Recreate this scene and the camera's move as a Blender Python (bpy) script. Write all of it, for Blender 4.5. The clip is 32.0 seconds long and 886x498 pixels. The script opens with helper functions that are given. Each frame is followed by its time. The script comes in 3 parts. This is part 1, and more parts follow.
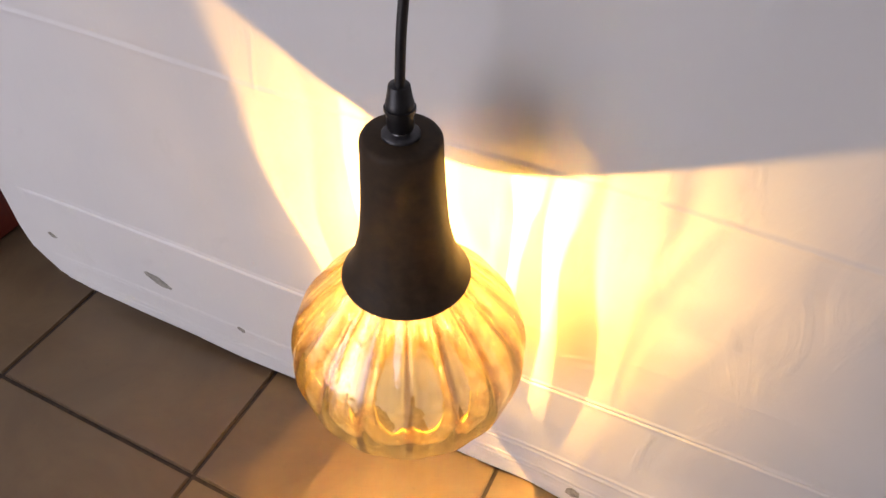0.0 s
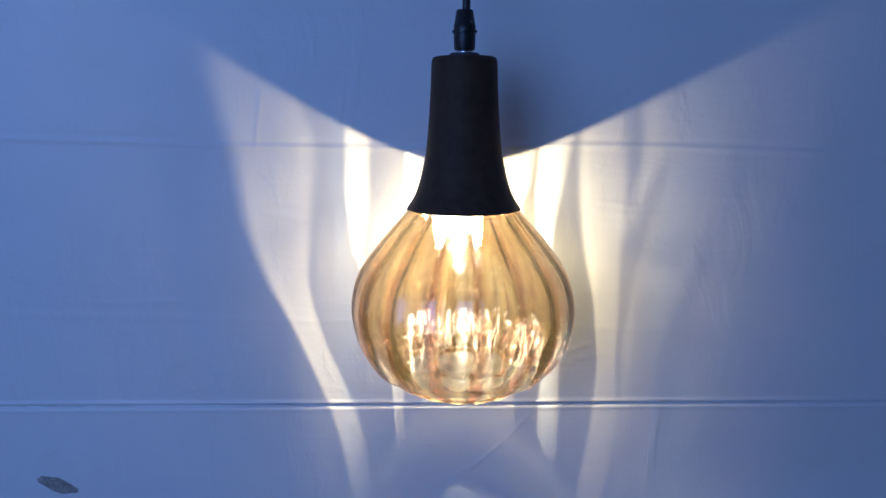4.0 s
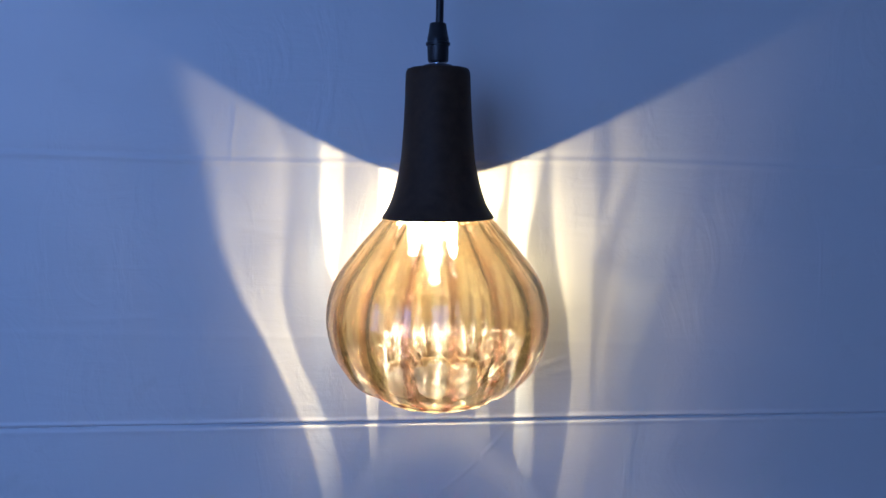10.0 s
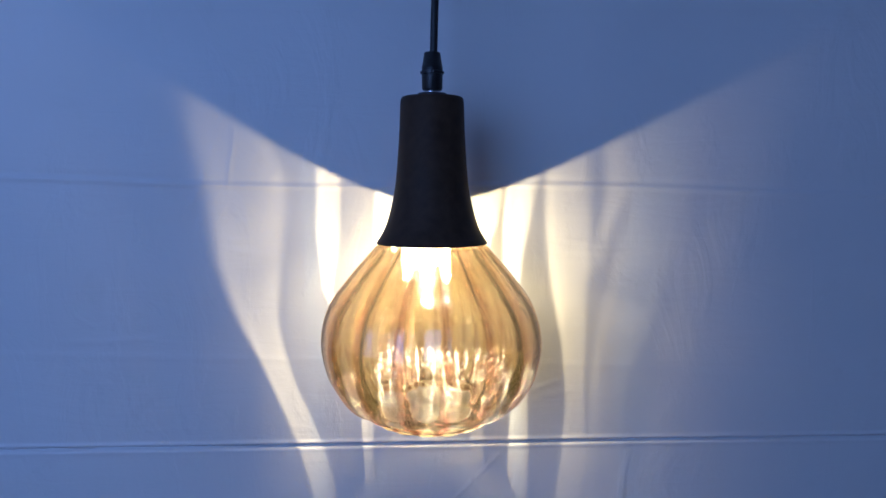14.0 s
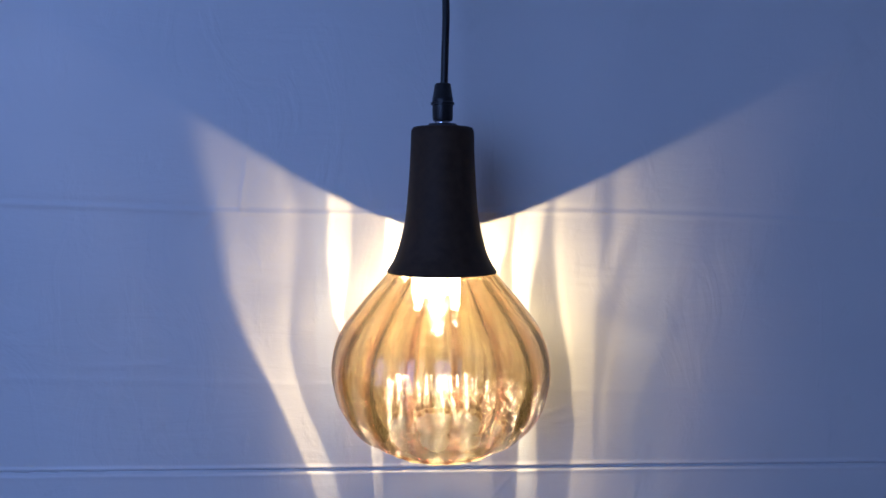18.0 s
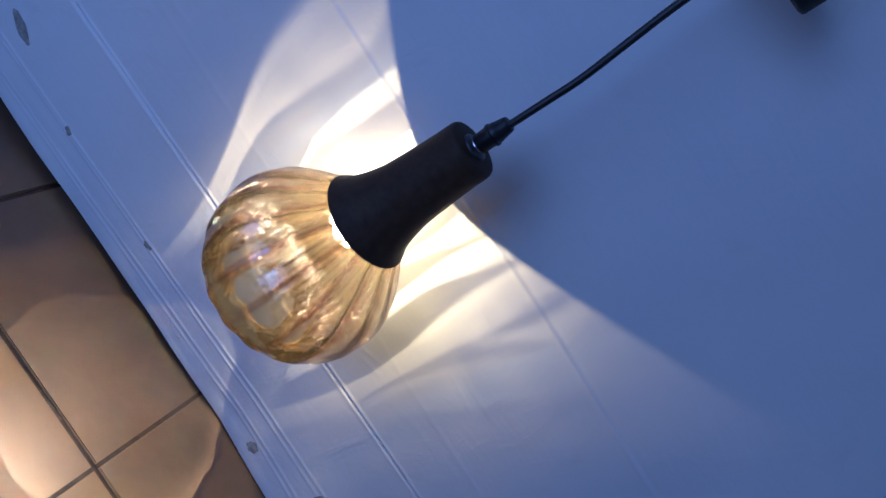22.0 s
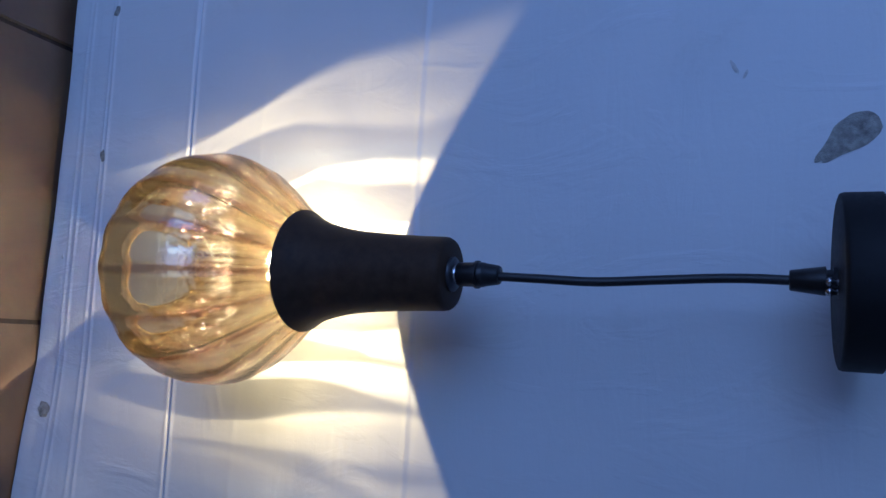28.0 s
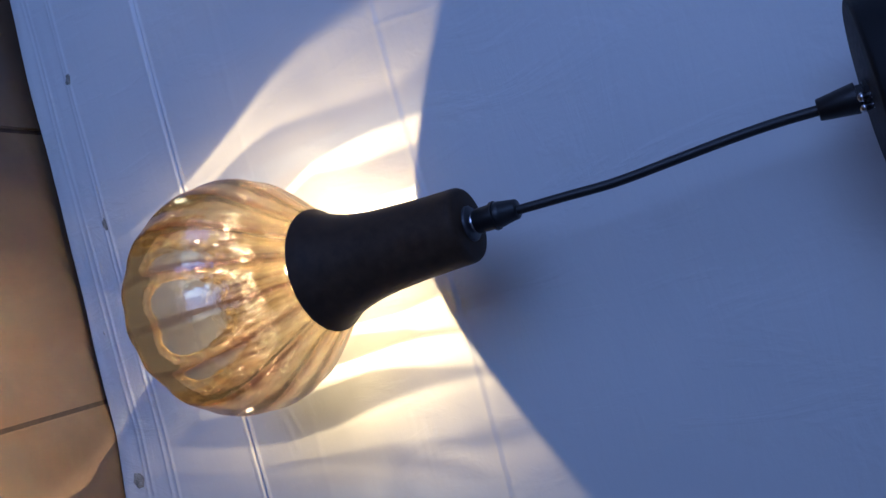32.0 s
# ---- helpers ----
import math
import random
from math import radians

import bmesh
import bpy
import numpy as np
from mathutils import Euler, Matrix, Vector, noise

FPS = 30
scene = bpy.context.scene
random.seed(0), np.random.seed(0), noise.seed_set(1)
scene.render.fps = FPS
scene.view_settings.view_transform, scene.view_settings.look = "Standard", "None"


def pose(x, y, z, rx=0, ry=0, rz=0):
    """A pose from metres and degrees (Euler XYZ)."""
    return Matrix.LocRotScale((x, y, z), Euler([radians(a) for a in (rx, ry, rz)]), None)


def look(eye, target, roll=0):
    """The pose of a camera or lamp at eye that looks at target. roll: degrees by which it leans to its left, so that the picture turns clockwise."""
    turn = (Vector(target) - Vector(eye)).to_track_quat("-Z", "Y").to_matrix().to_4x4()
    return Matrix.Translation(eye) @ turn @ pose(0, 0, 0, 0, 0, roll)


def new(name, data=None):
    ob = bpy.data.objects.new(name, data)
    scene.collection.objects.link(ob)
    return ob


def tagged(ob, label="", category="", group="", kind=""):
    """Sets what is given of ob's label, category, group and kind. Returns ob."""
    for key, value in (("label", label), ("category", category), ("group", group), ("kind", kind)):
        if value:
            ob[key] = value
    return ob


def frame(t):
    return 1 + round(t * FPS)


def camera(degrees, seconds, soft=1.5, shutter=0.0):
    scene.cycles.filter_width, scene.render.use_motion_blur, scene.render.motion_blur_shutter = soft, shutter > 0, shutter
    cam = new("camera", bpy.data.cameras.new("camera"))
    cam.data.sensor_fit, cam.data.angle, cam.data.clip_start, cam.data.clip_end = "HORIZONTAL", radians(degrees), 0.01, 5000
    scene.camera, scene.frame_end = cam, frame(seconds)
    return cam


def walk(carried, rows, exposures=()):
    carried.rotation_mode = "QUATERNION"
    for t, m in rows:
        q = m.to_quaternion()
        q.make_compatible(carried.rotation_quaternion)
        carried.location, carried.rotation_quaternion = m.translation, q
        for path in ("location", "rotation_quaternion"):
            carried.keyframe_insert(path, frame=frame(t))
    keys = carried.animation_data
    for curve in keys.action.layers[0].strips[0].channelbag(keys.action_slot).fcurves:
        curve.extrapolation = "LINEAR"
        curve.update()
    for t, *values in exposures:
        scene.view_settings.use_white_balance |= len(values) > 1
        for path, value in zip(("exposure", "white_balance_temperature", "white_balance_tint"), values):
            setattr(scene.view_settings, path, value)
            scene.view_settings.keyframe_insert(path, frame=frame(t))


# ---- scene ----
cam = camera(61.3, 32.0, soft=1.5)
PATH = [
    (0, (0.177, -0.418, 0.794), (-0.409, 0.865, -0.624), 0.6),
    (0.5, (0.166, -0.454, 0.826), (-0.313, 0.879, -0.586), 2.7),
    (1, (0.095, -0.503, 0.852), (-0.179, 0.885, -0.561), 3.0),
    (1.5, (0.035, -0.55, 0.872), (-0.009, 0.889, -0.516), 2.6),
    (2, (0.029, -0.609, 0.843), (-0.034, 0.954, -0.404), 1.9),
    (2.5, (0.008, -0.641, 0.71), (-0.028, 1.091, -0.289), 1.2),
    (4.5, (-0.035, -0.711, 0.461), (0.055, 1.264, 0.16), 0.7),
    (5, (-0.036, -0.713, 0.45), (0.102, 1.261, 0.158), 1.4),
    (5.5, (-0.031, -0.704, 0.449), (0.108, 1.271, 0.161), 0.9),
    (6, (-0.032, -0.704, 0.445), (0.096, 1.273, 0.173), 1.0),
    (6.5, (-0.036, -0.709, 0.444), (0.096, 1.27, 0.184), 0.7),
    (7, (-0.036, -0.707, 0.443), (0.094, 1.272, 0.186), 0.7),
    (7.5, (-0.037, -0.707, 0.444), (0.095, 1.272, 0.188), 0.6),
    (8, (-0.036, -0.707, 0.445), (0.091, 1.273, 0.195), 0.4),
    (9, (-0.035, -0.707, 0.449), (0.089, 1.273, 0.193), 0.3),
    (9.5, (-0.033, -0.708, 0.448), (0.085, 1.273, 0.201), 0.2),
    (10, (-0.034, -0.71, 0.451), (0.089, 1.271, 0.205), 0.1),
    (10.5, (-0.034, -0.709, 0.454), (0.083, 1.272, 0.201), 0.1),
    (11, (-0.032, -0.712, 0.453), (0.084, 1.271, 0.215), -0.0),
    (11.5, (-0.032, -0.712, 0.456), (0.092, 1.271, 0.224), 0.0),
    (12, (-0.034, -0.716, 0.451), (0.099, 1.268, 0.24), 0.0),
    (12.5, (-0.034, -0.714, 0.458), (0.096, 1.268, 0.229), -0.1),
    (13, (-0.031, -0.714, 0.456), (0.083, 1.27, 0.235), -0.1),
    (13.5, (-0.034, -0.716, 0.46), (0.095, 1.268, 0.244), 0.1),
    (14, (-0.028, -0.717, 0.462), (0.091, 1.268, 0.25), 0.2),
    (14.5, (-0.032, -0.718, 0.463), (0.104, 1.267, 0.258), 0.2),
    (16.5, (-0.032, -0.725, 0.474), (0.076, 1.263, 0.288), 0.1),
    (17, (-0.031, -0.729, 0.48), (0.07, 1.26, 0.293), 0.1),
    (17.5, (-0.032, -0.724, 0.48), (0.069, 1.265, 0.291), 0.1),
    (18, (-0.03, -0.721, 0.477), (0.068, 1.269, 0.295), 0.3),
    (18.5, (-0.03, -0.725, 0.479), (0.063, 1.264, 0.286), 0.4),
    (19, (-0.027, -0.727, 0.474), (0.065, 1.264, 0.302), 0.3),
    (19.5, (-0.026, -0.725, 0.481), (0.065, 1.264, 0.291), 0.2),
    (20, (-0.022, -0.726, 0.486), (0.073, 1.262, 0.294), 0.3),
    (20.5, (-0.022, -0.721, 0.543), (0.054, 1.254, 0.235), 0.9),
    (21, (-0.012, -0.72, 0.637), (0.078, 1.171, -0.008), 12.8),
    (21.2, (0.002, -0.71, 0.676), (0.103, 1.125, -0.113), 20.3),
    (21.4, (0.014, -0.689, 0.716), (0.047, 1.084, -0.211), 28.2),
    (21.7, (0.021, -0.679, 0.742), (0.045, 1.048, -0.267), 42.6),
    (22, (0.01, -0.652, 0.744), (0.154, 1.109, -0.192), 58.2),
    (22.4, (0.011, -0.602, 0.745), (0.029, 1.194, -0.136), 71.8),
    (22.5, (0.015, -0.58, 0.746), (-0.014, 1.207, -0.151), 74.8),
    (23, (0.035, -0.585, 0.718), (-0.113, 1.216, -0.14), 84.2),
    (23.5, (0.029, -0.572, 0.717), (-0.16, 1.239, -0.111), 89.6),
    (24, (0.031, -0.57, 0.72), (-0.154, 1.253, -0.082), 89.4),
    (24.5, (0.03, -0.569, 0.723), (-0.145, 1.263, -0.061), 89.3),
    (25, (0.026, -0.572, 0.722), (-0.137, 1.26, -0.063), 90.2),
    (25.5, (0.027, -0.57, 0.72), (-0.141, 1.263, -0.062), 90.1),
    (27.5, (0.031, -0.577, 0.723), (-0.149, 1.255, -0.06), 90.3),
    (28, (0.03, -0.577, 0.722), (-0.15, 1.252, -0.066), 90.5),
    (28.5, (0.03, -0.574, 0.722), (-0.142, 1.255, -0.069), 90.2),
    (29, (0.031, -0.573, 0.722), (-0.135, 1.255, -0.071), 90.4),
    (29.5, (0.031, -0.573, 0.722), (-0.133, 1.254, -0.076), 90.4),
    (30, (0.031, -0.571, 0.723), (-0.129, 1.252, -0.084), 90.4),
    (30.5, (0.032, -0.571, 0.723), (-0.124, 1.251, -0.087), 90.0),
    (31, (0.033, -0.569, 0.723), (-0.113, 1.257, -0.08), 89.5),
    (31.5, (0.035, -0.557, 0.725), (-0.083, 1.256, -0.113), 85.1),
    (31.6, (0.035, -0.556, 0.725), (-0.086, 1.252, -0.121), 83.0),
    (31.8, (0.034, -0.548, 0.729), (-0.086, 1.245, -0.151), 77.4),
    (32, (0.03, -0.546, 0.727), (-0.046, 1.236, -0.179), 72.8),
]
EXPOSURES = [(0.0, 1.82, 8800, 12), (0.3, 1.42, 9000, 12), (0.7, 0.93, 5300, 10), (1.0, 0.76, 4250, 8), (2.0, 0.72, 3980, 15), (4.5, 0.26, 4050, 10), (14.5, 0.26, 4150, 10), (17.0, 0.28, 4350, 15), (20.5, 0.28, 4350, 15), (21.0, 0.19, 4420, 17), (21.7, 0.26, 4020, 16), (23.0, 0.44, 4110, 9), (28.0, 0.43, 4110, 9), (30.0, 0.42, 4130, 9), (31.5, 0.40, 4070, 8), (32.0, 0.43, 4330, 13)]
walk(cam, [(t, look(eye, target, roll)) for t, eye, target, roll in PATH], EXPOSURES)

# ---- light ----
AXIS = Vector((0.0, -0.0935, 0.0))      # the lamp hangs plumb on this line
RIBS, RIB_TURN = 16, radians(5)         # soft ribs of the glass shade
LAMP = Vector((-0.0045, 0.004, 0.3732))   # the glowing bulb's middle, from the foot of that line

world = bpy.data.worlds.new("sky")
scene.world = world
world.use_nodes = True
wn = world.node_tree.nodes
sky = wn.new("ShaderNodeTexSky")
sky.sky_type, sky.sun_disc = "NISHITA", False
sky.sun_elevation, sky.sun_rotation = radians(40), radians(20)
wn["Background"].inputs["Strength"].default_value = 0.1
world.node_tree.links.new(sky.outputs[0], wn["Background"].inputs["Color"])


def lamp(name, kind, energy, colour, m):
    data = bpy.data.lights.new(name, kind)
    data.energy, data.color = energy, colour
    ob = new(name, data)
    ob.matrix_world = m
    return ob


glow = lamp("bulb_light", "POINT", 103.0, (1.0, 0.625, 0.24), Matrix.Translation(AXIS + LAMP))
glow.data.shadow_soft_size = 0.0013
scene.cycles.caustics_refractive = scene.cycles.caustics_reflective = False

doorlight = lamp("doorway_daylight", "AREA", 9.1, (0.71, 0.75, 1.15), look((-1.42, -2.27, 0.80), (-1.42, 0, 0.80)))
doorlight.data.shape, doorlight.data.size, doorlight.data.size_y = "RECTANGLE", 1.84, 1.5


# ---- materials ----
class Nodes:
    """A small hand to wire node materials with."""

    def __init__(self, name):
        self.m = bpy.data.materials.new(name)
        self.m.use_nodes = True
        self.t = self.m.node_tree
        self.bsdf = self.t.nodes["Principled BSDF"]
        self.out = self.t.nodes["Material Output"]
        self.co = self.t.nodes.new("ShaderNodeTexCoord").outputs["Object"]

    def link(self, a, b):
        self.t.links.new(a, b)

    def noise(self, scale, detail=4, rough=0.55, stretch=(1, 1, 1), warp=0.0):
        mp = self.t.nodes.new("ShaderNodeMapping")
        mp.inputs["Scale"].default_value = stretch
        self.link(self.co, mp.inputs["Vector"])
        n = self.t.nodes.new("ShaderNodeTexNoise")
        n.inputs["Scale"].default_value, n.inputs["Detail"].default_value = scale, detail
        n.inputs["Roughness"].default_value, n.inputs["Distortion"].default_value = rough, warp
        self.link(mp.outputs[0], n.inputs["Vector"])
        return n.outputs["Fac"]

    def ramp(self, fac, *stops):
        r = self.t.nodes.new("ShaderNodeValToRGB")
        while len(r.color_ramp.elements) < len(stops):
            r.color_ramp.elements.new(0.5)
        for e, (p, c) in zip(r.color_ramp.elements, stops):
            e.position, e.color = p, (*c, 1) if len(c) == 3 else c
        self.link(fac, r.inputs[0])
        return r.outputs[0]

    def grey(self, fac, lo, hi, a=0.0, b=1.0):
        r = self.t.nodes.new("ShaderNodeMapRange")
        for key, v in zip(("From Min", "From Max", "To Min", "To Max"), (lo, hi, a, b)):
            r.inputs[key].default_value = v
        self.link(fac, r.inputs["Value"])
        return r.outputs[0]

    def mix(self, a, b, fac, mode="MIX"):
        n = self.t.nodes.new("ShaderNodeMix")
        n.data_type, n.blend_type = "RGBA", mode
        pins = {s.identifier: s for s in n.inputs}
        for key, v in (("Factor_Float", fac), ("A_Color", a), ("B_Color", b)):
            if hasattr(v, "links"):
                self.link(v, pins[key])
            elif isinstance(v, (int, float)):
                pins[key].default_value = v
            else:
                pins[key].default_value = (*v, 1)
        return next(s for s in n.outputs if s.identifier == "Result_Color")

    def bump(self, fac, strength, distance, before=None):
        b = self.t.nodes.new("ShaderNodeBump")
        b.inputs["Strength"].default_value, b.inputs["Distance"].default_value = strength, distance
        self.link(fac, b.inputs["Height"])
        if before:
            self.link(before, b.inputs["Normal"])
        return b.outputs[0]

    def set(self, **given):
        for key, v in given.items():
            pin = self.bsdf.inputs[key.replace("_", " ")]
            if hasattr(v, "links"):
                self.link(v, pin)
            elif isinstance(v, tuple):
                pin.default_value = (*v, 1)
            else:
                pin.default_value = v
        return self.m


def sheet_material():
    n = Nodes("white_vinyl")
    broad = n.noise(3.0, 3)
    grime = n.noise(14.0, 6, 0.65, warp=0.6)
    fine = n.noise(240.0, 3)
    weave = n.noise(60.0, 4, 0.6, stretch=(1, 1, 0.25))
    ripple = n.noise(16.0, 6, 0.62, stretch=(0.5, 1, 2.6), warp=0.9)
    crinkle = n.grey(n.noise(11.0, 4, 0.55, stretch=(1.6, 1, 0.7), warp=1.5), 0.52, 0.72)
    col = n.mix((0.80, 0.80, 0.79), (0.72, 0.73, 0.73), n.grey(broad, 0.35, 0.7))
    col = n.mix(col, (0.60, 0.60, 0.57), n.grey(grime, 0.60, 0.85, 0, 0.35))
    nor = n.bump(fine, 0.15, 0.0006)
    nor = n.bump(weave, 0.16, 0.0012, nor)
    nor = n.bump(ripple, 0.17, 0.0035, nor)
    nor = n.bump(crinkle, 0.25, 0.0016, nor)
    nor = n.bump(broad, 0.2, 0.02, nor)
    return n.set(Base_Color=col, Roughness=n.grey(grime, 0.3, 0.8, 0.36, 0.55), Normal=nor, IOR=1.5)


def tile_material():
    n = Nodes("brown_floor_tile")
    info = n.t.nodes.new("ShaderNodeObjectInfo").outputs["Random"]
    cloud = n.noise(7.0, 5, 0.6, warp=0.8)
    speck = n.noise(70.0, 5, 0.7)
    stain = n.noise(16.0, 3, 0.5, warp=1.2)
    col = n.ramp(cloud, (0.28, (0.142, 0.094, 0.053)), (0.55, (0.188, 0.129, 0.073)), (0.8, (0.240, 0.170, 0.100)))
    col = n.mix(col, (0.18, 0.12, 0.075), n.grey(info, 0, 1, 0.0, 0.35))
    col = n.mix(col, (0.12, 0.078, 0.05), n.grey(speck, 0.62, 0.8, 0, 0.6))
    col = n.mix(col, (0.145, 0.096, 0.066), n.grey(stain, 0.60, 0.78, 0, 0.6))
    nor = n.bump(speck, 0.25, 0.0008)
    return n.set(Base_Color=col, Roughness=n.grey(cloud, 0.3, 0.7, 0.34, 0.52), Normal=nor)


def plain(name, colour, rough, metal=0.0, scale=60.0, vary=0.18, bump=0.15, depth=0.0006, **more):
    n = Nodes(name)
    a, b = n.noise(scale, 4), n.noise(scale * 6, 3)
    dark = tuple(c * (1 - vary) for c in colour)
    lite = tuple(min(1, c * (1 + vary)) for c in colour)
    col = n.mix(dark, lite, n.grey(a, 0.3, 0.7))
    return n.set(Base_Color=col, Roughness=n.grey(a, 0.3, 0.7, rough * 0.88, min(1, rough * 1.12)), Metallic=metal, Normal=n.bump(b, bump, depth), **more)


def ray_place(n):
    """Where the ray from the bulb through a point of the shade goes on: across and height at the axis's distance from
    the sheet. The drawn light streaks are laid out there.
    """
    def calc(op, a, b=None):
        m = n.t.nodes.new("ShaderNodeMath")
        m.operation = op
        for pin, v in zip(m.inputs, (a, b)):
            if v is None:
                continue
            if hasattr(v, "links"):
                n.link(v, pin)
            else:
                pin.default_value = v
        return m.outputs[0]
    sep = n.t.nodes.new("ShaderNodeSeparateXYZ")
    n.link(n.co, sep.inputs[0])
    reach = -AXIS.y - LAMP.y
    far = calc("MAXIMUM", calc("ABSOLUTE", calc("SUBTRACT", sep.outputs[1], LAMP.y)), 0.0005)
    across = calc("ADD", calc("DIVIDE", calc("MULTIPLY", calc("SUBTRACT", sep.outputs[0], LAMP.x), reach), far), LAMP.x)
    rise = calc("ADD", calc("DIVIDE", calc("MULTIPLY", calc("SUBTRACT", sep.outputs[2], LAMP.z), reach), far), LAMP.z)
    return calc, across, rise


def light_streak(n, calc, across, rise, gain, *stops):
    """A streak of light on the sheet, drawn into the glass as how much light passes. Stops: height, middle, half width,
    all in metres, and clearness.
    """
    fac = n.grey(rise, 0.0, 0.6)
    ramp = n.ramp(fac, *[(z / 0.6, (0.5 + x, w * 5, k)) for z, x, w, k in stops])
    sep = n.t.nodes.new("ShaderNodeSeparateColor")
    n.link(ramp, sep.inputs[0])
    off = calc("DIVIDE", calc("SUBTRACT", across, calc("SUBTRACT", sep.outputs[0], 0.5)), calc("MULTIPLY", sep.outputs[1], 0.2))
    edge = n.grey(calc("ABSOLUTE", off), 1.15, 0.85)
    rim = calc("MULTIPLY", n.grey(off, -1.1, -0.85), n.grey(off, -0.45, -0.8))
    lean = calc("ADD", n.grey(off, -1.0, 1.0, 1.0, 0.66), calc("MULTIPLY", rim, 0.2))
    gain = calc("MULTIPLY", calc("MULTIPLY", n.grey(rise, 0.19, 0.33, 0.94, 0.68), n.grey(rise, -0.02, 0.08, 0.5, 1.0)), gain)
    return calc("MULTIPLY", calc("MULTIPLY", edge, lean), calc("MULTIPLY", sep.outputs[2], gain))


def glass_material(name, streaked):
    """Amber lustre glass. Both faces bend light; the outside is deeper amber along its ribs, the inside mirrors more.
    The outside also passes light in a drawn pattern of streaks.
    """
    n = Nodes(name)
    calc, across, rise = ray_place(n)
    sep = n.t.nodes.new("ShaderNodeSeparateXYZ")
    n.link(n.co, sep.inputs[0])
    turn = calc("ARCTAN2", sep.outputs[1], sep.outputs[0])
    rib = calc("COSINE", calc("MULTIPLY", calc("SUBTRACT", turn, RIB_TURN), float(RIBS)))
    phase = calc("MULTIPLY", calc("SUBTRACT", turn, RIB_TURN), float(RIBS))
    ridge = n.grey(calc("COSINE", calc("ADD", phase, n.grey(sep.outputs[2], 0.4065, 0.2500, 0.0, 0.5))), 0.74, 0.93)
    fine = n.noise(60.0, 3, 0.5, stretch=(1, 1, 0.12))
    thick = calc("ADD", calc("MULTIPLY", n.grey(rib, -0.6, 0.7), 0.30), calc("MULTIPLY", n.grey(fine, 0.4, 0.62), 0.2))
    thick = calc("ADD", thick, calc("MULTIPLY", n.grey(rib, 0.88, 0.94), 0.08))
    edge = calc("MULTIPLY", n.grey(rib, 0.45, 0.58), n.grey(rib, 0.80, 0.68))
    clear = n.t.nodes.new("ShaderNodeBsdfTransparent")
    shine = n.t.nodes.new("ShaderNodeBsdfGlossy")
    lustre = n.grey(n.noise(9.0, 2, 0.5), 0.4, 0.6)
    n.link(n.mix((0.86, 0.90, 1.0), (1.0, 0.86, 0.87), lustre), shine.inputs["Color"])
    shine.inputs["Roughness"].default_value = 0.0
    hammered = n.bump(n.noise(170.0, 2, 0.5, stretch=(0.6, 0.6, 1.2), warp=0.5), 0.5, 0.0006 if streaked else 0.0011)
    n.link(n.bump(rib, 1.0, 0.0007, hammered), shine.inputs["Normal"])
    facing = n.t.nodes.new("ShaderNodeLayerWeight")
    facing.inputs["Blend"].default_value = 0.5
    gloss = calc("ADD", calc("MULTIPLY", calc("POWER", facing.outputs["Facing"], 4.0), 0.5), 0.08 if streaked else 0.25)
    gloss = calc("MULTIPLY", gloss, n.grey(sep.outputs[2], 0.2605, 0.2675))
    over = n.t.nodes.new("ShaderNodeMixShader")
    n.link(gloss, over.inputs[0])
    n.link(shine.outputs[0], over.inputs[2])
    n.link(over.outputs[0], n.out.inputs["Surface"])
    bend, body = n.t.nodes.new("ShaderNodeBsdfRefraction"), n.t.nodes.new("ShaderNodeMixShader")
    bend.inputs["Roughness"].default_value, bend.inputs["IOR"].default_value = 0.0, 1.48
    n.link(n.bump(n.noise(70.0, 2, 0.5, stretch=(1, 1, 0.3), warp=0.5), 0.4, 0.0022), bend.inputs["Normal"])
    n.link(bend.outputs[0], body.inputs[1])
    n.link(clear.outputs[0], body.inputs[2])
    foot = n.grey(sep.outputs[2], 0.280, 0.2600)
    if not streaked:
        # Ridge tint paints the dark lines that bent light leaves along the ribs.
        tint = n.mix((1.0, 0.97, 0.88), (0.71, 0.54, 0.49), ridge)
        tint = n.mix(tint, (0.46, 0.25, 0.13), calc("MULTIPLY", n.grey(sep.outputs[2], 0.345, 0.272, 0.0, 0.9), n.grey(rib, 0.45, 0.92)))
        n.link(n.mix(tint, (0.48, 0.22, 0.10), calc("MULTIPLY", foot, n.grey(rib, -0.3, 0.9, 0.25, 1.0))), bend.inputs["Color"])
        clear.inputs["Color"].default_value = (1.0, 0.98, 0.92, 1)
        body.inputs[0].default_value = 0.30
        # Rough neck spreads the bulb into a glare; light streaks are in its colour.
        neck_glow, glow_mix = n.t.nodes.new("ShaderNodeBsdfRefraction"), n.t.nodes.new("ShaderNodeMixShader")
        n.link(n.mix((1.0, 0.94, 0.70), (0.86, 0.70, 0.46), n.grey(n.noise(110.0, 3, 0.6, stretch=(1, 1, 0.08)), 0.46, 0.60)), neck_glow.inputs["Color"])
        neck_glow.inputs["Roughness"].default_value, neck_glow.inputs["IOR"].default_value = 0.5, 1.1
        n.link(n.grey(sep.outputs[2], 0.350, 0.390, 0.0, 0.34), glow_mix.inputs[0])
        n.link(body.outputs[0], glow_mix.inputs[1])
        n.link(neck_glow.outputs[0], glow_mix.inputs[2])
        n.link(glow_mix.outputs[0], over.inputs[1])
        return n.m
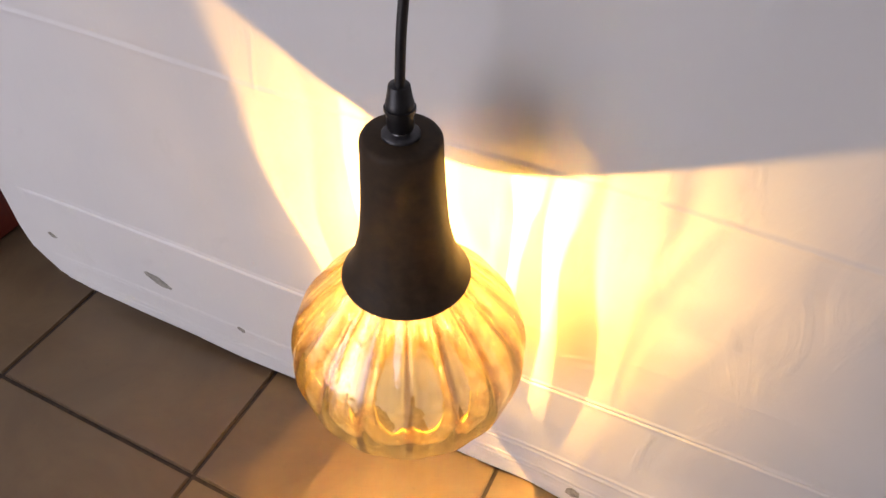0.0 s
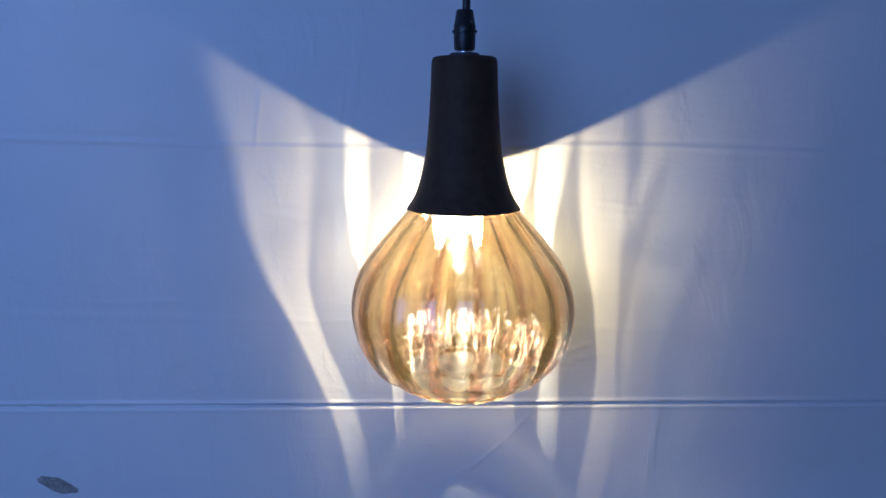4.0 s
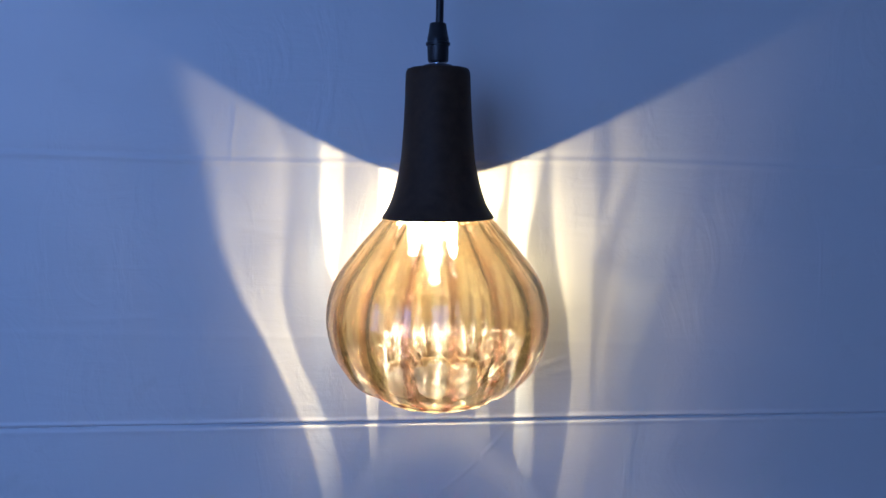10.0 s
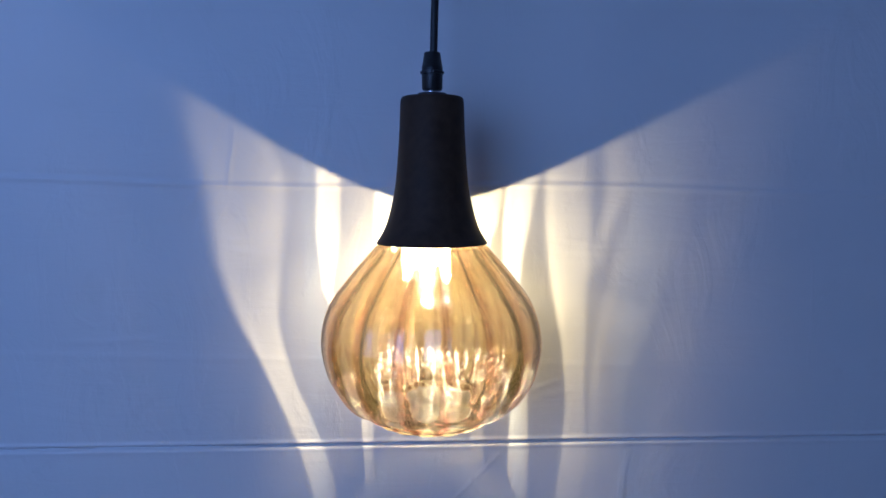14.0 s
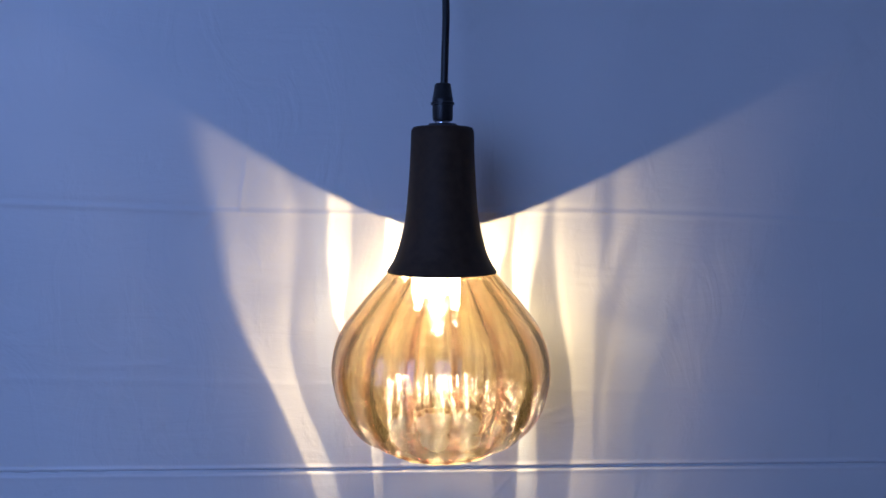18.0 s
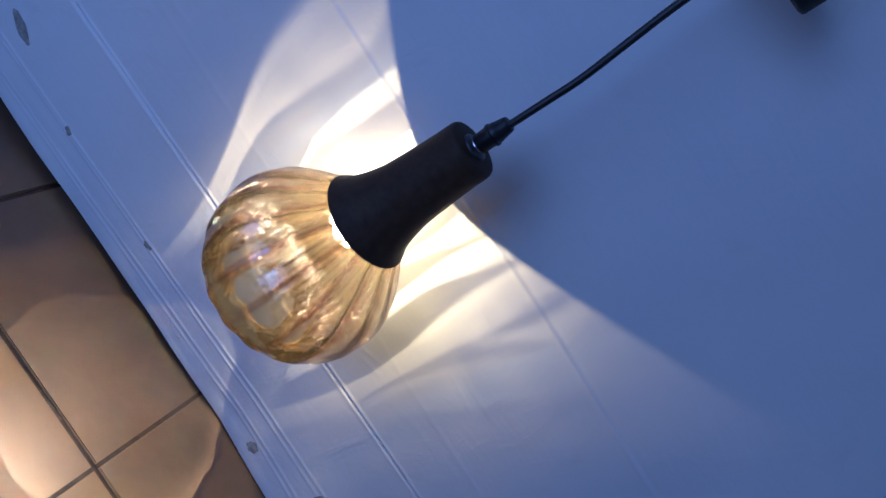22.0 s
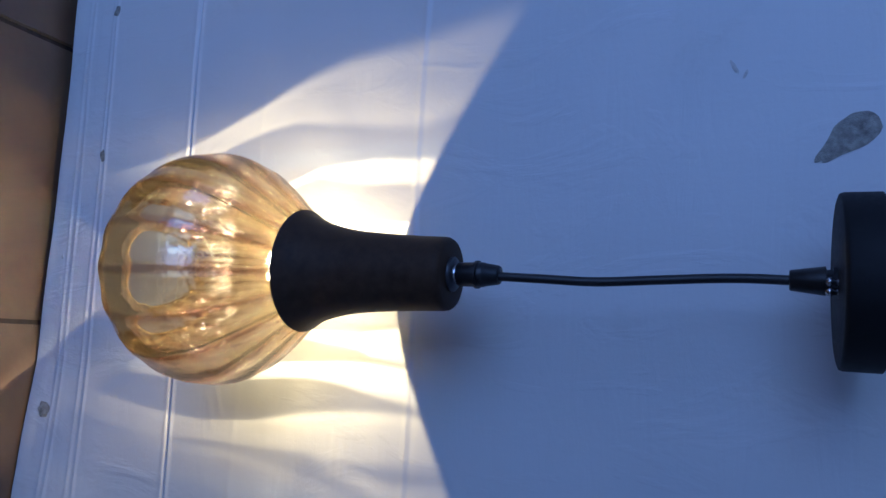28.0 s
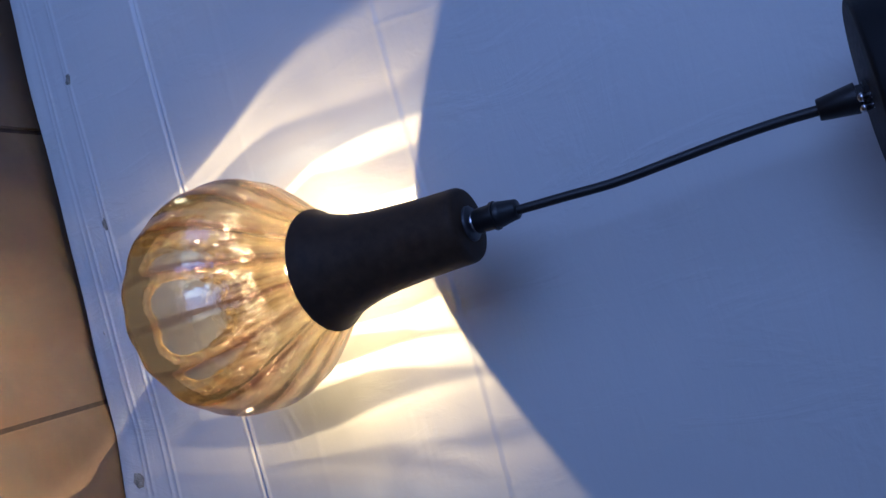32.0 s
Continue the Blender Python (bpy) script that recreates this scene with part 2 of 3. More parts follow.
    # Light streaks seen on the sheet, drawn into the glass to be cast there.
    streaks = [
        light_streak(n, calc, across, rise, 0.88, (0.07, -0.091, 0.009, 0.9), (0.102, -0.096, 0.0095, 1.0), (0.150, -0.103, 0.0115, 1.0), (0.188, -0.113, 0.0115, 1.0), (0.213, -0.122, 0.012, 1.0), (0.253, -0.139, 0.0115, 1.0), (0.286, -0.152, 0.0135, 1.0), (0.319, -0.163, 0.0185, 0.95), (0.346, -0.167, 0.0245, 0.95), (0.372, -0.170, 0.0295, 0.9), (0.435, -0.171, 0.036, 0.75), (0.456, -0.174, 0.038, 0.75), (0.51, -0.190, 0.036, 0.7)),
        light_streak(n, calc, across, rise, 1.0, (0.128, -0.056, 0.001, 0.0), (0.138, -0.056, 0.0015, 0.7), (0.161, -0.056, 0.0055, 0.9), (0.187, -0.058, 0.0045, 0.9), (0.241, -0.059, 0.0075, 0.9), (0.30, -0.078, 0.004, 0.5), (0.346, -0.096, 0.0045, 0.9), (0.373, -0.095, 0.008, 1.0), (0.399, -0.095, 0.0105, 1.0), (0.462, -0.094, 0.0105, 0.9)),
        light_streak(n, calc, across, rise, 1.0, (0.14, -0.03, 0.005, 0.0), (0.19, -0.026, 0.007, 0.5), (0.35, -0.040, 0.008, 0.8), (0.410, -0.043, 0.008, 0.9), (0.46, -0.041, 0.007, 0.9)),
        light_streak(n, calc, across, rise, 1.0, (0.15, 0.050, 0.006, 0.0), (0.178, 0.050, 0.007, 0.5), (0.25, 0.048, 0.006, 0.35), (0.35, 0.052, 0.005, 0.6), (0.395, 0.055, 0.007, 0.95), (0.411, 0.057, 0.011, 1.0), (0.443, 0.057, 0.015, 0.95)),
        light_streak(n, calc, across, rise, 0.95, (0.128, 0.097, 0.003, 0.2), (0.136, 0.095, 0.0055, 0.9), (0.159, 0.090, 0.010, 0.9), (0.183, 0.091, 0.010, 0.9), (0.263, 0.091, 0.0075, 0.8), (0.347, 0.083, 0.007, 0.9), (0.374, 0.083, 0.009, 1.0), (0.401, 0.085, 0.012, 1.0), (0.449, 0.091, 0.015, 0.85)),
        light_streak(n, calc, across, rise, 0.78, (0.07, 0.132, 0.015, 0.7), (0.117, 0.140, 0.0145, 0.7), (0.176, 0.147, 0.013, 0.65), (0.234, 0.147, 0.009, 0.7), (0.291, 0.145, 0.012, 0.75), (0.347, 0.139, 0.017, 0.85), (0.374, 0.139, 0.0215, 0.9), (0.428, 0.136, 0.022, 0.8), (0.46, 0.135, 0.0205, 0.75)),
        light_streak(n, calc, across, rise, 0.8, (0.36, 0.165, 0.006, 0.1), (0.407, 0.175, 0.007, 0.6), (0.429, 0.183, 0.010, 0.75), (0.455, 0.187, 0.013, 0.8), (0.48, 0.186, 0.014, 0.8)),
        light_streak(n, calc, across, rise, 0.45, (0.10, 0.175, 0.016, 0.25), (0.25, 0.180, 0.018, 0.4), (0.33, 0.200, 0.028, 0.65), (0.40, 0.222, 0.035, 0.7), (0.50, 0.250, 0.042, 0.7)),
        light_streak(n, calc, across, rise, 0.3, (0.10, 0.225, 0.012, 0.15), (0.30, 0.250, 0.018, 0.4), (0.42, 0.300, 0.024, 0.7), (0.52, 0.33, 0.03, 0.7)),
        light_streak(n, calc, across, rise, 0.25, (0.10, -0.25, 0.05, 0.05), (0.25, -0.31, 0.05, 0.2), (0.42, -0.34, 0.06, 0.6), (0.55, -0.36, 0.05, 0.5)),
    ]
    # Broad light between the streaks, drawn into the glass the same way.
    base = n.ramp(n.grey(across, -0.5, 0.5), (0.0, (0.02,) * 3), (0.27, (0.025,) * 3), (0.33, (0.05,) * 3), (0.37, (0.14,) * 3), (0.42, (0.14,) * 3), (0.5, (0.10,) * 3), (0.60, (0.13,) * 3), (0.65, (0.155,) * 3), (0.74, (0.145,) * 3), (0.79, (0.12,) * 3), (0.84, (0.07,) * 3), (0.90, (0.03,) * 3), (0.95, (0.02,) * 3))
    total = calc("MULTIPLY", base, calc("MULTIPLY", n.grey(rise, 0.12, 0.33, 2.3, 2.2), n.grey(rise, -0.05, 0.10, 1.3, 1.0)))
    for b in streaks:
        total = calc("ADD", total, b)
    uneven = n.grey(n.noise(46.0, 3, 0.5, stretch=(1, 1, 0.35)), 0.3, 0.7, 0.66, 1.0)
    # Light rays on the floor, drawn as clearer and darker sectors of glass.
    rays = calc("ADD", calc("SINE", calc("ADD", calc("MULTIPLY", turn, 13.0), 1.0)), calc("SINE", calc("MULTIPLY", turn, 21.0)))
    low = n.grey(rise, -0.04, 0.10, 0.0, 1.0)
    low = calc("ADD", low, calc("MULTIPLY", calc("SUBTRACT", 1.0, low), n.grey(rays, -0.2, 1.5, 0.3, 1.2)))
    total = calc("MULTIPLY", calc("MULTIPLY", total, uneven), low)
    # Foot cleared to soften the pool of light under the globe.
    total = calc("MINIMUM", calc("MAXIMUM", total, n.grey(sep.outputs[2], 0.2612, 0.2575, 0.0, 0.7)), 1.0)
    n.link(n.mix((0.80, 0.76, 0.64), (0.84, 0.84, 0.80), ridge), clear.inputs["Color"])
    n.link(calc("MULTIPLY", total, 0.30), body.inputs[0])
    n.link(n.mix(n.mix((1.0, 0.93, 0.62), (0.72, 0.49, 0.24), thick), (0.50, 0.27, 0.14), calc("MULTIPLY", n.grey(sep.outputs[2], 0.292, 0.266), n.grey(rib, 0.1, 0.85, 0.0, 0.8))), bend.inputs["Color"])
    coat, coated = n.t.nodes.new("ShaderNodeBsdfTranslucent"), n.t.nodes.new("ShaderNodeMixShader")
    # Dark and gold rib lines here are bent light and glints, put in colour.
    n.link(n.mix(n.mix((0.62, 0.46, 0.12), (0.20, 0.11, 0.03), ridge), (1.0, 0.90, 0.45), edge), coat.inputs["Color"])
    coated.inputs[0].default_value = 0.0018
    n.link(body.outputs[0], coated.inputs[1])
    n.link(coat.outputs[0], coated.inputs[2])
    n.link(coated.outputs[0], over.inputs[1])
    return n.m


def rim_material():
    """The fire-polished lip of the shade: deeper amber, catching the bulb's light."""
    n = Nodes("amber_glass_lip")
    clear, glow, both = (n.t.nodes.new("ShaderNode" + k) for k in ("BsdfTransparent", "BsdfTranslucent", "MixShader"))
    clear.inputs["Color"].default_value, glow.inputs["Color"].default_value = (0.34, 0.26, 0.15, 1), (0.95, 0.78, 0.40, 1)
    both.inputs[0].default_value = 0.85
    n.link(clear.outputs[0], both.inputs[1])
    n.link(glow.outputs[0], both.inputs[2])
    n.link(both.outputs[0], n.out.inputs["Surface"])
    return n.m


def glowing(name, colour, strength, down_pass=0.007):
    n = Nodes(name)
    light, clear, both = (n.t.nodes.new("ShaderNode" + k) for k in ("Emission", "BsdfTransparent", "AddShader"))
    light.inputs["Color"].default_value = (*colour, 1)
    sep = n.t.nodes.new("ShaderNodeSeparateXYZ")
    n.link(n.co, sep.inputs[0])
    level = n.ramp(n.grey(sep.outputs[2], 0.364, 0.404), (0.0, (0.8,) * 3), (0.14, (0.8,) * 3), (0.33, (0.14,) * 3), (0.5, (0.16,) * 3), (0.95, (1.0,) * 3))
    n.link(n.grey(level, 0.0, 1.0, 0.0, strength), light.inputs["Strength"])
    ring = n.t.nodes.new("ShaderNodeVectorMath")
    ring.operation = "LENGTH"
    flat = n.t.nodes.new("ShaderNodeMapping")
    flat.inputs["Scale"].default_value = (1, 1, 0)
    n.link(n.co, flat.inputs["Vector"])
    n.link(flat.outputs[0], ring.inputs[0])
    # Underside cap added to dim the light falling through the open shade.
    down_dim = n.ramp(n.grey(ring.outputs["Value"], 0.0, 0.004), (0.0, (down_pass * 0.25,) * 3), (0.35, (down_pass * 0.45,) * 3), (0.7, (down_pass,) * 3))
    n.link(n.mix(down_dim, (1, 1, 1), n.grey(sep.outputs[2], 0.36549, 0.36572)), clear.inputs["Color"])
    n.link(light.outputs[0], both.inputs[0])
    n.link(clear.outputs[0], both.inputs[1])
    n.link(both.outputs[0], n.out.inputs["Surface"])
    return n.m


M_SHEET = sheet_material()
M_TILE = tile_material()
M_GROUT = plain("dark_grout", (0.055, 0.042, 0.033), 0.9, scale=90, vary=0.4, depth=0.001)
M_GLASS, M_GLASS_IN = glass_material("streaked_amber_lustre_glass", True), glass_material("amber_glass_inside", False)
M_BLACK = plain("black_satin_paint", (0.050, 0.032, 0.019), 0.62, scale=120, vary=0.25, bump=0.1, depth=0.0003, Specular_IOR_Level=0.2)
M_CANOPY = plain("black_powder_coat", (0.007, 0.0075, 0.009), 0.6, scale=260, vary=0.3, bump=0.3, depth=0.0004, Specular_IOR_Level=0.25)
M_CORD = plain("black_cable_sheath", (0.012, 0.012, 0.013), 0.45, scale=300, vary=0.2)
M_PLASTIC = plain("black_nylon", (0.010, 0.010, 0.011), 0.4, scale=200)
M_WASHER = plain("dull_grey_washer", (0.075, 0.075, 0.08), 0.42, metal=0.7, scale=150)
M_STEEL = plain("zinc_plated_steel", (0.62, 0.62, 0.64), 0.25, metal=1.0, scale=200, vary=0.12)
M_STAIN = plain("grey_glue_residue", (0.33, 0.32, 0.28), 0.75, scale=160, vary=0.45, bump=0.6, depth=0.001)
M_FLECK = plain("pale_scuff", (0.60, 0.59, 0.56), 0.7, scale=200, vary=0.3)
M_WALL = plain("cream_wall_paint", (0.80, 0.79, 0.77), 0.8, scale=4, vary=0.08, bump=0.2, depth=0.002)
M_CEIL = plain("white_ceiling_paint", (0.78, 0.78, 0.76), 0.85, scale=4, vary=0.05)
M_RED = plain("red_painted_wood", (0.22, 0.028, 0.014), 0.5, scale=18, vary=0.3, bump=0.3, depth=0.001)
M_GROUND = plain("grey_concrete", (0.3, 0.29, 0.27), 0.9, scale=3, vary=0.2)
M_DOOR = plain("brown_varnished_wood", (0.16, 0.085, 0.045), 0.45, scale=12, vary=0.3)
M_BULB = glowing("lit_bulb_diffuser", (1.0, 0.77, 0.45), 90.0)


# ---- building helpers ----
def finish(bm, name, material, smooth=True):
    bmesh.ops.recalc_face_normals(bm, faces=bm.faces)
    me = bpy.data.meshes.new(name)
    bm.to_mesh(me)
    bm.free()
    me.materials.append(material)
    if smooth:
        for p in me.polygons:
            p.use_smooth = True
        me.set_sharp_from_angle(angle=radians(55))
    return me


def part(name, bm, material, parent=None, label="", smooth=True):
    ob = new(name, finish(bm, name, material, smooth))
    if parent:
        ob.parent = parent
    if label:
        ob["label"] = label
    return ob


def thing(name, place, label, category, **tags):
    ob = new(name)
    ob.location = place
    ob.empty_display_size = 0.05
    return tagged(ob, label, category, **tags)


def revolve(profile, steps=64, close=False):
    """A body turned round the z axis from (radius, z) pairs; ends with radius 0 are closed."""
    bm = bmesh.new()
    rings = []
    for r, z in profile:
        if r < 1e-6:
            rings.append([bm.verts.new((0, 0, z))])
        else:
            rings.append([bm.verts.new((r * math.cos(2 * math.pi * k / steps), r * math.sin(2 * math.pi * k / steps), z)) for k in range(steps)])
    for a, b in zip(rings, rings[1:] + (rings[:1] if close else [])):
        for k in range(steps):
            j = (k + 1) % steps
            if len(a) == 1 and len(b) == 1:
                continue
            if len(a) == 1:
                bm.faces.new((a[0], b[j], b[k]))
            elif len(b) == 1:
                bm.faces.new((a[k], a[j], b[0]))
            else:
                bm.faces.new((a[k], a[j], b[j], b[k]))
    return bm


def smoothed(points, per=8):
    """A Catmull-Rom curve through the points."""
    pts = [Vector(p) for p in points]
    pts = [2 * pts[0] - pts[1], *pts, 2 * pts[-1] - pts[-2]]
    out = []
    for i in range(1, len(pts) - 2):
        a, b, c, d = pts[i - 1 : i + 3]
        for k in range(per):
            t = k / per
            out.append(0.5 * (2 * b + (c - a) * t + (2 * a - 5 * b + 4 * c - d) * t * t + (3 * b - a - 3 * c + d) * t**3))
    out.append(pts[-2])
    return out


def tube(points, radius, sides=12):
    bm = bmesh.new()
    rings = []
    for i, p in enumerate(points):
        way = (points[min(i + 1, len(points) - 1)] - points[max(i - 1, 0)]).normalized()
        u = way.cross(Vector((0.0, 1.0, 0.05))).normalized()
        v = way.cross(u)
        rings.append([bm.verts.new(p + radius * (math.cos(2 * math.pi * k / sides) * u + math.sin(2 * math.pi * k / sides) * v)) for k in range(sides)])
    for a, b in zip(rings, rings[1:]):
        for k in range(sides):
            bm.faces.new((a[k], a[(k + 1) % sides], b[(k + 1) % sides], b[k]))
    bm.faces.new(rings[0])
    bm.faces.new(rings[-1])
    return bm


def box(x0, y0, z0, x1, y1, z1, bevel=0.0):
    bm = bmesh.new()
    bmesh.ops.create_cube(bm, size=1)
    for v in bm.verts:
        v.co = (x0 + (v.co.x + 0.5) * (x1 - x0), y0 + (v.co.y + 0.5) * (y1 - y0), z0 + (v.co.z + 0.5) * (z1 - z0))
    if bevel:
        bmesh.ops.bevel(bm, geom=bm.edges[:], offset=bevel, segments=2, affect="EDGES")
    return bm


def structure(name, bm, material, label, smooth=False):
    return tagged(part(name, bm, material, None, "", smooth), label, name.split("_")[0], kind="structure")


# ---- the room ----
X0, X1, Y0, Y1, H = -2.4, 2.4, -2.3, 0.09, 2.7
structure("ground", box(-40, -40, -0.10, 40, 40, -0.06), M_GROUND, "grey concrete ground outside the doorway")
structure("wall_north", box(X0 - 0.12, Y1, -0.05, X1 + 0.12, Y1 + 0.12, H), M_WALL, "cream painted wall behind the hanging sheet")
structure("wall_west", box(X0 - 0.12, Y0, -0.05, X0, Y1, H), M_WALL, "plain cream painted side wall")
structure("wall_east", box(X1, Y0, -0.05, X1 + 0.12, Y1, H), M_WALL, "plain cream painted side wall")
D0, D1, DH = -2.37, -0.47, 2.10
bm = bmesh.new()
for b in ((X0 - 0.12, Y0 - 0.12, -0.05, D0, Y0, H), (D1, Y0 - 0.12, -0.05, X1 + 0.12, Y0, H), (D0, Y0 - 0.12, DH, D1, Y0, H)):
    piece = box(*b)
    me = bpy.data.meshes.new("piece")
    piece.to_mesh(me)
    piece.free()
    bm.from_mesh(me)
    bpy.data.meshes.remove(me)
structure("wall_south", bm, M_WALL, "cream painted wall with an open doorway")
structure("ceiling", box(X0 - 0.12, Y0 - 0.12, H, X1 + 0.12, Y1 + 0.12, H + 0.1), M_CEIL, "flat white painted ceiling")
frame_door = thing("door_1", (D0, Y0, 0), "wide open doorway with a brown varnished wooden frame", "door", kind="structure")
part("jamb", box(0, -0.13, 0, 0.05, 0.01, DH, 0.004), M_DOOR, frame_door, smooth=False)
part("jamb", box(D1 - D0 - 0.05, -0.13, 0, D1 - D0, 0.01, DH, 0.004), M_DOOR, frame_door, smooth=False)
part("lintel", box(0.05, -0.13, DH - 0.05, D1 - D0 - 0.05, 0.01, DH, 0.004), M_DOOR, frame_door, smooth=False)


# ---- the sheet that hangs behind the lamp ----
def ease(a, b, v):
    t = min(1, max(0, (v - a) / (b - a)))
    return t * t * (3 - 2 * t)


SHEET_L, SHEET_R, SHEET_T = -0.630, 1.25, 1.75
GROOVE, CREASE_UP, CREASE_MID = 0.190, 0.446, 0.274


CREASES = (
    (0.034, 0.146, 0.77, 0.072, 0.0007, 0.0012), (0.158, 0.391, -0.05, 0.030, 0.0006, 0.0016), (0.160, 0.383, 0.06, 0.036, 0.0006, 0.0016),
    (0.150, 0.372, 0.0, 0.026, 0.0004, 0.0014), (-0.166, 0.392, 0.03, 0.034, 0.0004, 0.0018), (-0.160, 0.380, -0.08, 0.040, 0.0004, 0.0016),
    (-0.182, 0.468, 1.50, 0.036, 0.0006, 0.0016), (0.215, 0.335, -0.10, 0.045, 0.0005, 0.0018), (0.200, 0.322, -0.16, 0.038, 0.0004, 0.0016),
    (0.120, 0.246, 0.35, 0.022, 0.0006, 0.0016), (0.132, 0.238, 0.30, 0.020, 0.0005, 0.0016), (-0.30, 0.300, 0.12, 0.060, 0.0004, 0.0020),
)


def sheet_foot(x):
    """Height of the sheet's lower edge: it rises towards its rounded corner."""
    z = 0.013 * ease(0.20, -0.25, x) + 0.012 * ease(-0.3, -0.55, x)
    d = max(0.0, (-0.53 - x) / 0.10)
    return 0.002 + z + 0.085 * (1 - math.sqrt(max(0.0, 1 - min(1, d) ** 2)))


def bell(v, s):
    return math.exp(-(v / s) ** 2)


def sheet_depth(x, z):
    """How far the sheet stands out towards the room."""
    d = 0.0022 * noise.noise((x * 2.3, z * 2.6, 1.7)) * ease(0.05, 0.5, abs(x) + abs(z - 0.35) * 0.6)
    d += 0.0007 * noise.noise((x * 9, z * 7, 4.2)) + 0.00022 * noise.noise((x * 34, z * 18, 8.8))
    g = z - (GROOVE + 0.0005 - 0.001 * x)
    d += -0.0034 * bell(g - 0.0006, 0.0014) + 0.0010 * bell(g - 0.0042, 0.0022) + 0.0004 * bell(g + 0.0034, 0.0020)
    c = z - (CREASE_UP - 0.012 * x + 0.0025 * math.sin(x * 11))
    d += 0.0007 * bell(c, 0.0026) - 0.0004 * bell(c - 0.005, 0.003)
    m = z - (CREASE_MID - 0.03 * x)
    d += 0.00035 * bell(m, 0.0028)
    for h, s, k in ((0.078, 0.0016, 0.0011), (0.0715, 0.0014, 0.0009), (0.044, 0.0018, 0.0008), (0.036, 0.0016, 0.0007)):
        d += k * bell(z - h - 0.003 * noise.noise((x * 5, h * 90, 0)), s)
    d += 0.0011 * noise.noise((x * 12, z * 60, 3.0)) * ease(0.075, 0.03, z)
    # short creases: middle, way, half length, height and width
    for fx, fz, turn, half, high, wide in CREASES:
        px, pz = x - fx, z - fz
        if abs(px) > half + 0.02 or abs(pz) > half + 0.02:
            continue
        along, across = px * math.cos(turn) + pz * math.sin(turn), -px * math.sin(turn) + pz * math.cos(turn)
        across += 0.004 * math.sin(along * 26 + fx * 40)
        d += high * bell(across, wide) * ease(half, half * 0.5, abs(along))
    # the foot runs forward on the far side
    d += 0.100 * max(0.0, x - 0.10) * ease(0.13, 0.0, z)
    return d


def sheet_mesh():
    xs = np.concatenate([np.linspace(SHEET_L, -0.262, 80), np.linspace(-0.26, 0.28, 260), np.linspace(0.284, SHEET_R, 160)])
    s = np.concatenate([np.linspace(0, 0.09, 60), np.linspace(0.0915, 0.1785, 52), np.linspace(0.180, 0.202, 34), np.linspace(0.205, 0.425, 84), np.linspace(0.428, 0.465, 32), np.linspace(0.47, SHEET_T, 110)])
    bm = bmesh.new()
    grid = []
    for x in xs:
        foot = sheet_foot(x)
        col = []
        for z in s:
            zz = foot + (z * (SHEET_T - foot) / SHEET_T if z > 0.15 else z * (0.15 - foot + foot * z / SHEET_T) / 0.15)
            col.append(bm.verts.new((x, -sheet_depth(x, zz), zz)))
        grid.append(col)
    for a, b in zip(grid, grid[1:]):
        for j in range(len(s) - 1):
            bm.faces.new((a[j], b[j], b[j + 1], a[j + 1]))
    return bm


sheet = tagged(part("plastic_sheet", sheet_mesh(), M_SHEET), "creased white vinyl sheet hanging on the wall behind the lamp", "sheet")
solid = sheet.modifiers.new("thickness", "SOLIDIFY")
solid.thickness, solid.offset = 0.0014, -1 if sheet.data.polygons[0].normal.y < 0 else 1


# ---- pendant lamp ----
SHADE = [(0.0400, 0.4065), (0.0425, 0.4032), (0.0448, 0.4004), (0.0530, 0.3905), (0.0690, 0.3720), (0.0862, 0.3475), (0.0926, 0.3195), (0.0885, 0.2925), (0.0820, 0.2785), (0.0745, 0.2680), (0.0660, 0.2612), (0.0580, 0.2574), (0.0510, 0.2548), (0.0480, 0.2526), (0.0476, 0.2500)]


def shade_mesh():
    """A blown globe with soft vertical ribs, open and scalloped below."""
    line = [(p.x, p.y) for p in smoothed([(r, z, 0) for r, z in SHADE], 6)]
    steps = RIBS * 16
    n = len(line)
    bm = bmesh.new()

    def ring(i, inner):
        r, z = line[i]
        a, b = line[max(0, i - 1)], line[min(n - 1, i + 1)]
        tr, tz = b[0] - a[0], b[1] - a[1]
        length = math.hypot(tr, tz)
        nr, nz = -tz / length, tr / length
        u = i / (n - 1)
        lift = 0.0006 * ease(0.0, 0.25, u) * (1 - 0.9 * ease(0.72, 0.92, u))
        heavy = 0.0046 * ease(0.322, 0.272, z) * ease(0.2525, 0.2595, z)     # wall thickened low down so the bulb's reflection fits the camera's view
        out = []
        for k in range(steps):
            th = 2 * math.pi * k / steps
            wave = math.cos(RIBS * (th - RIB_TURN) + 0.5 * u)
            fold = wave + 0.25 * math.cos(2 * (RIBS * (th - RIB_TURN) + 0.5 * u))
            off = lift * wave if not inner else -0.0026 - heavy - (0.0005 * fold + 0.0010 * max(0.0, wave) ** 5) * ease(0.0, 0.2, u) * ease(1.0, 0.85, u)
            rr, zz = r + nr * off + 0.0004 * wave * ease(0.86, 1.0, u), z + nz * off + 0.0005 * wave * ease(0.9, 1.0, u)
            out.append(bm.verts.new((rr * math.cos(th), rr * math.sin(th), zz)))
        return out

    rings = [ring(i, False) for i in range(n)] + [ring(i, True) for i in reversed(range(n))]
    for a, b in zip(rings, rings[1:] + rings[:1]):
        for k in range(steps):
            j = (k + 1) % steps
            bm.faces.new((a[k], a[j], b[j], b[k]))
    return bm


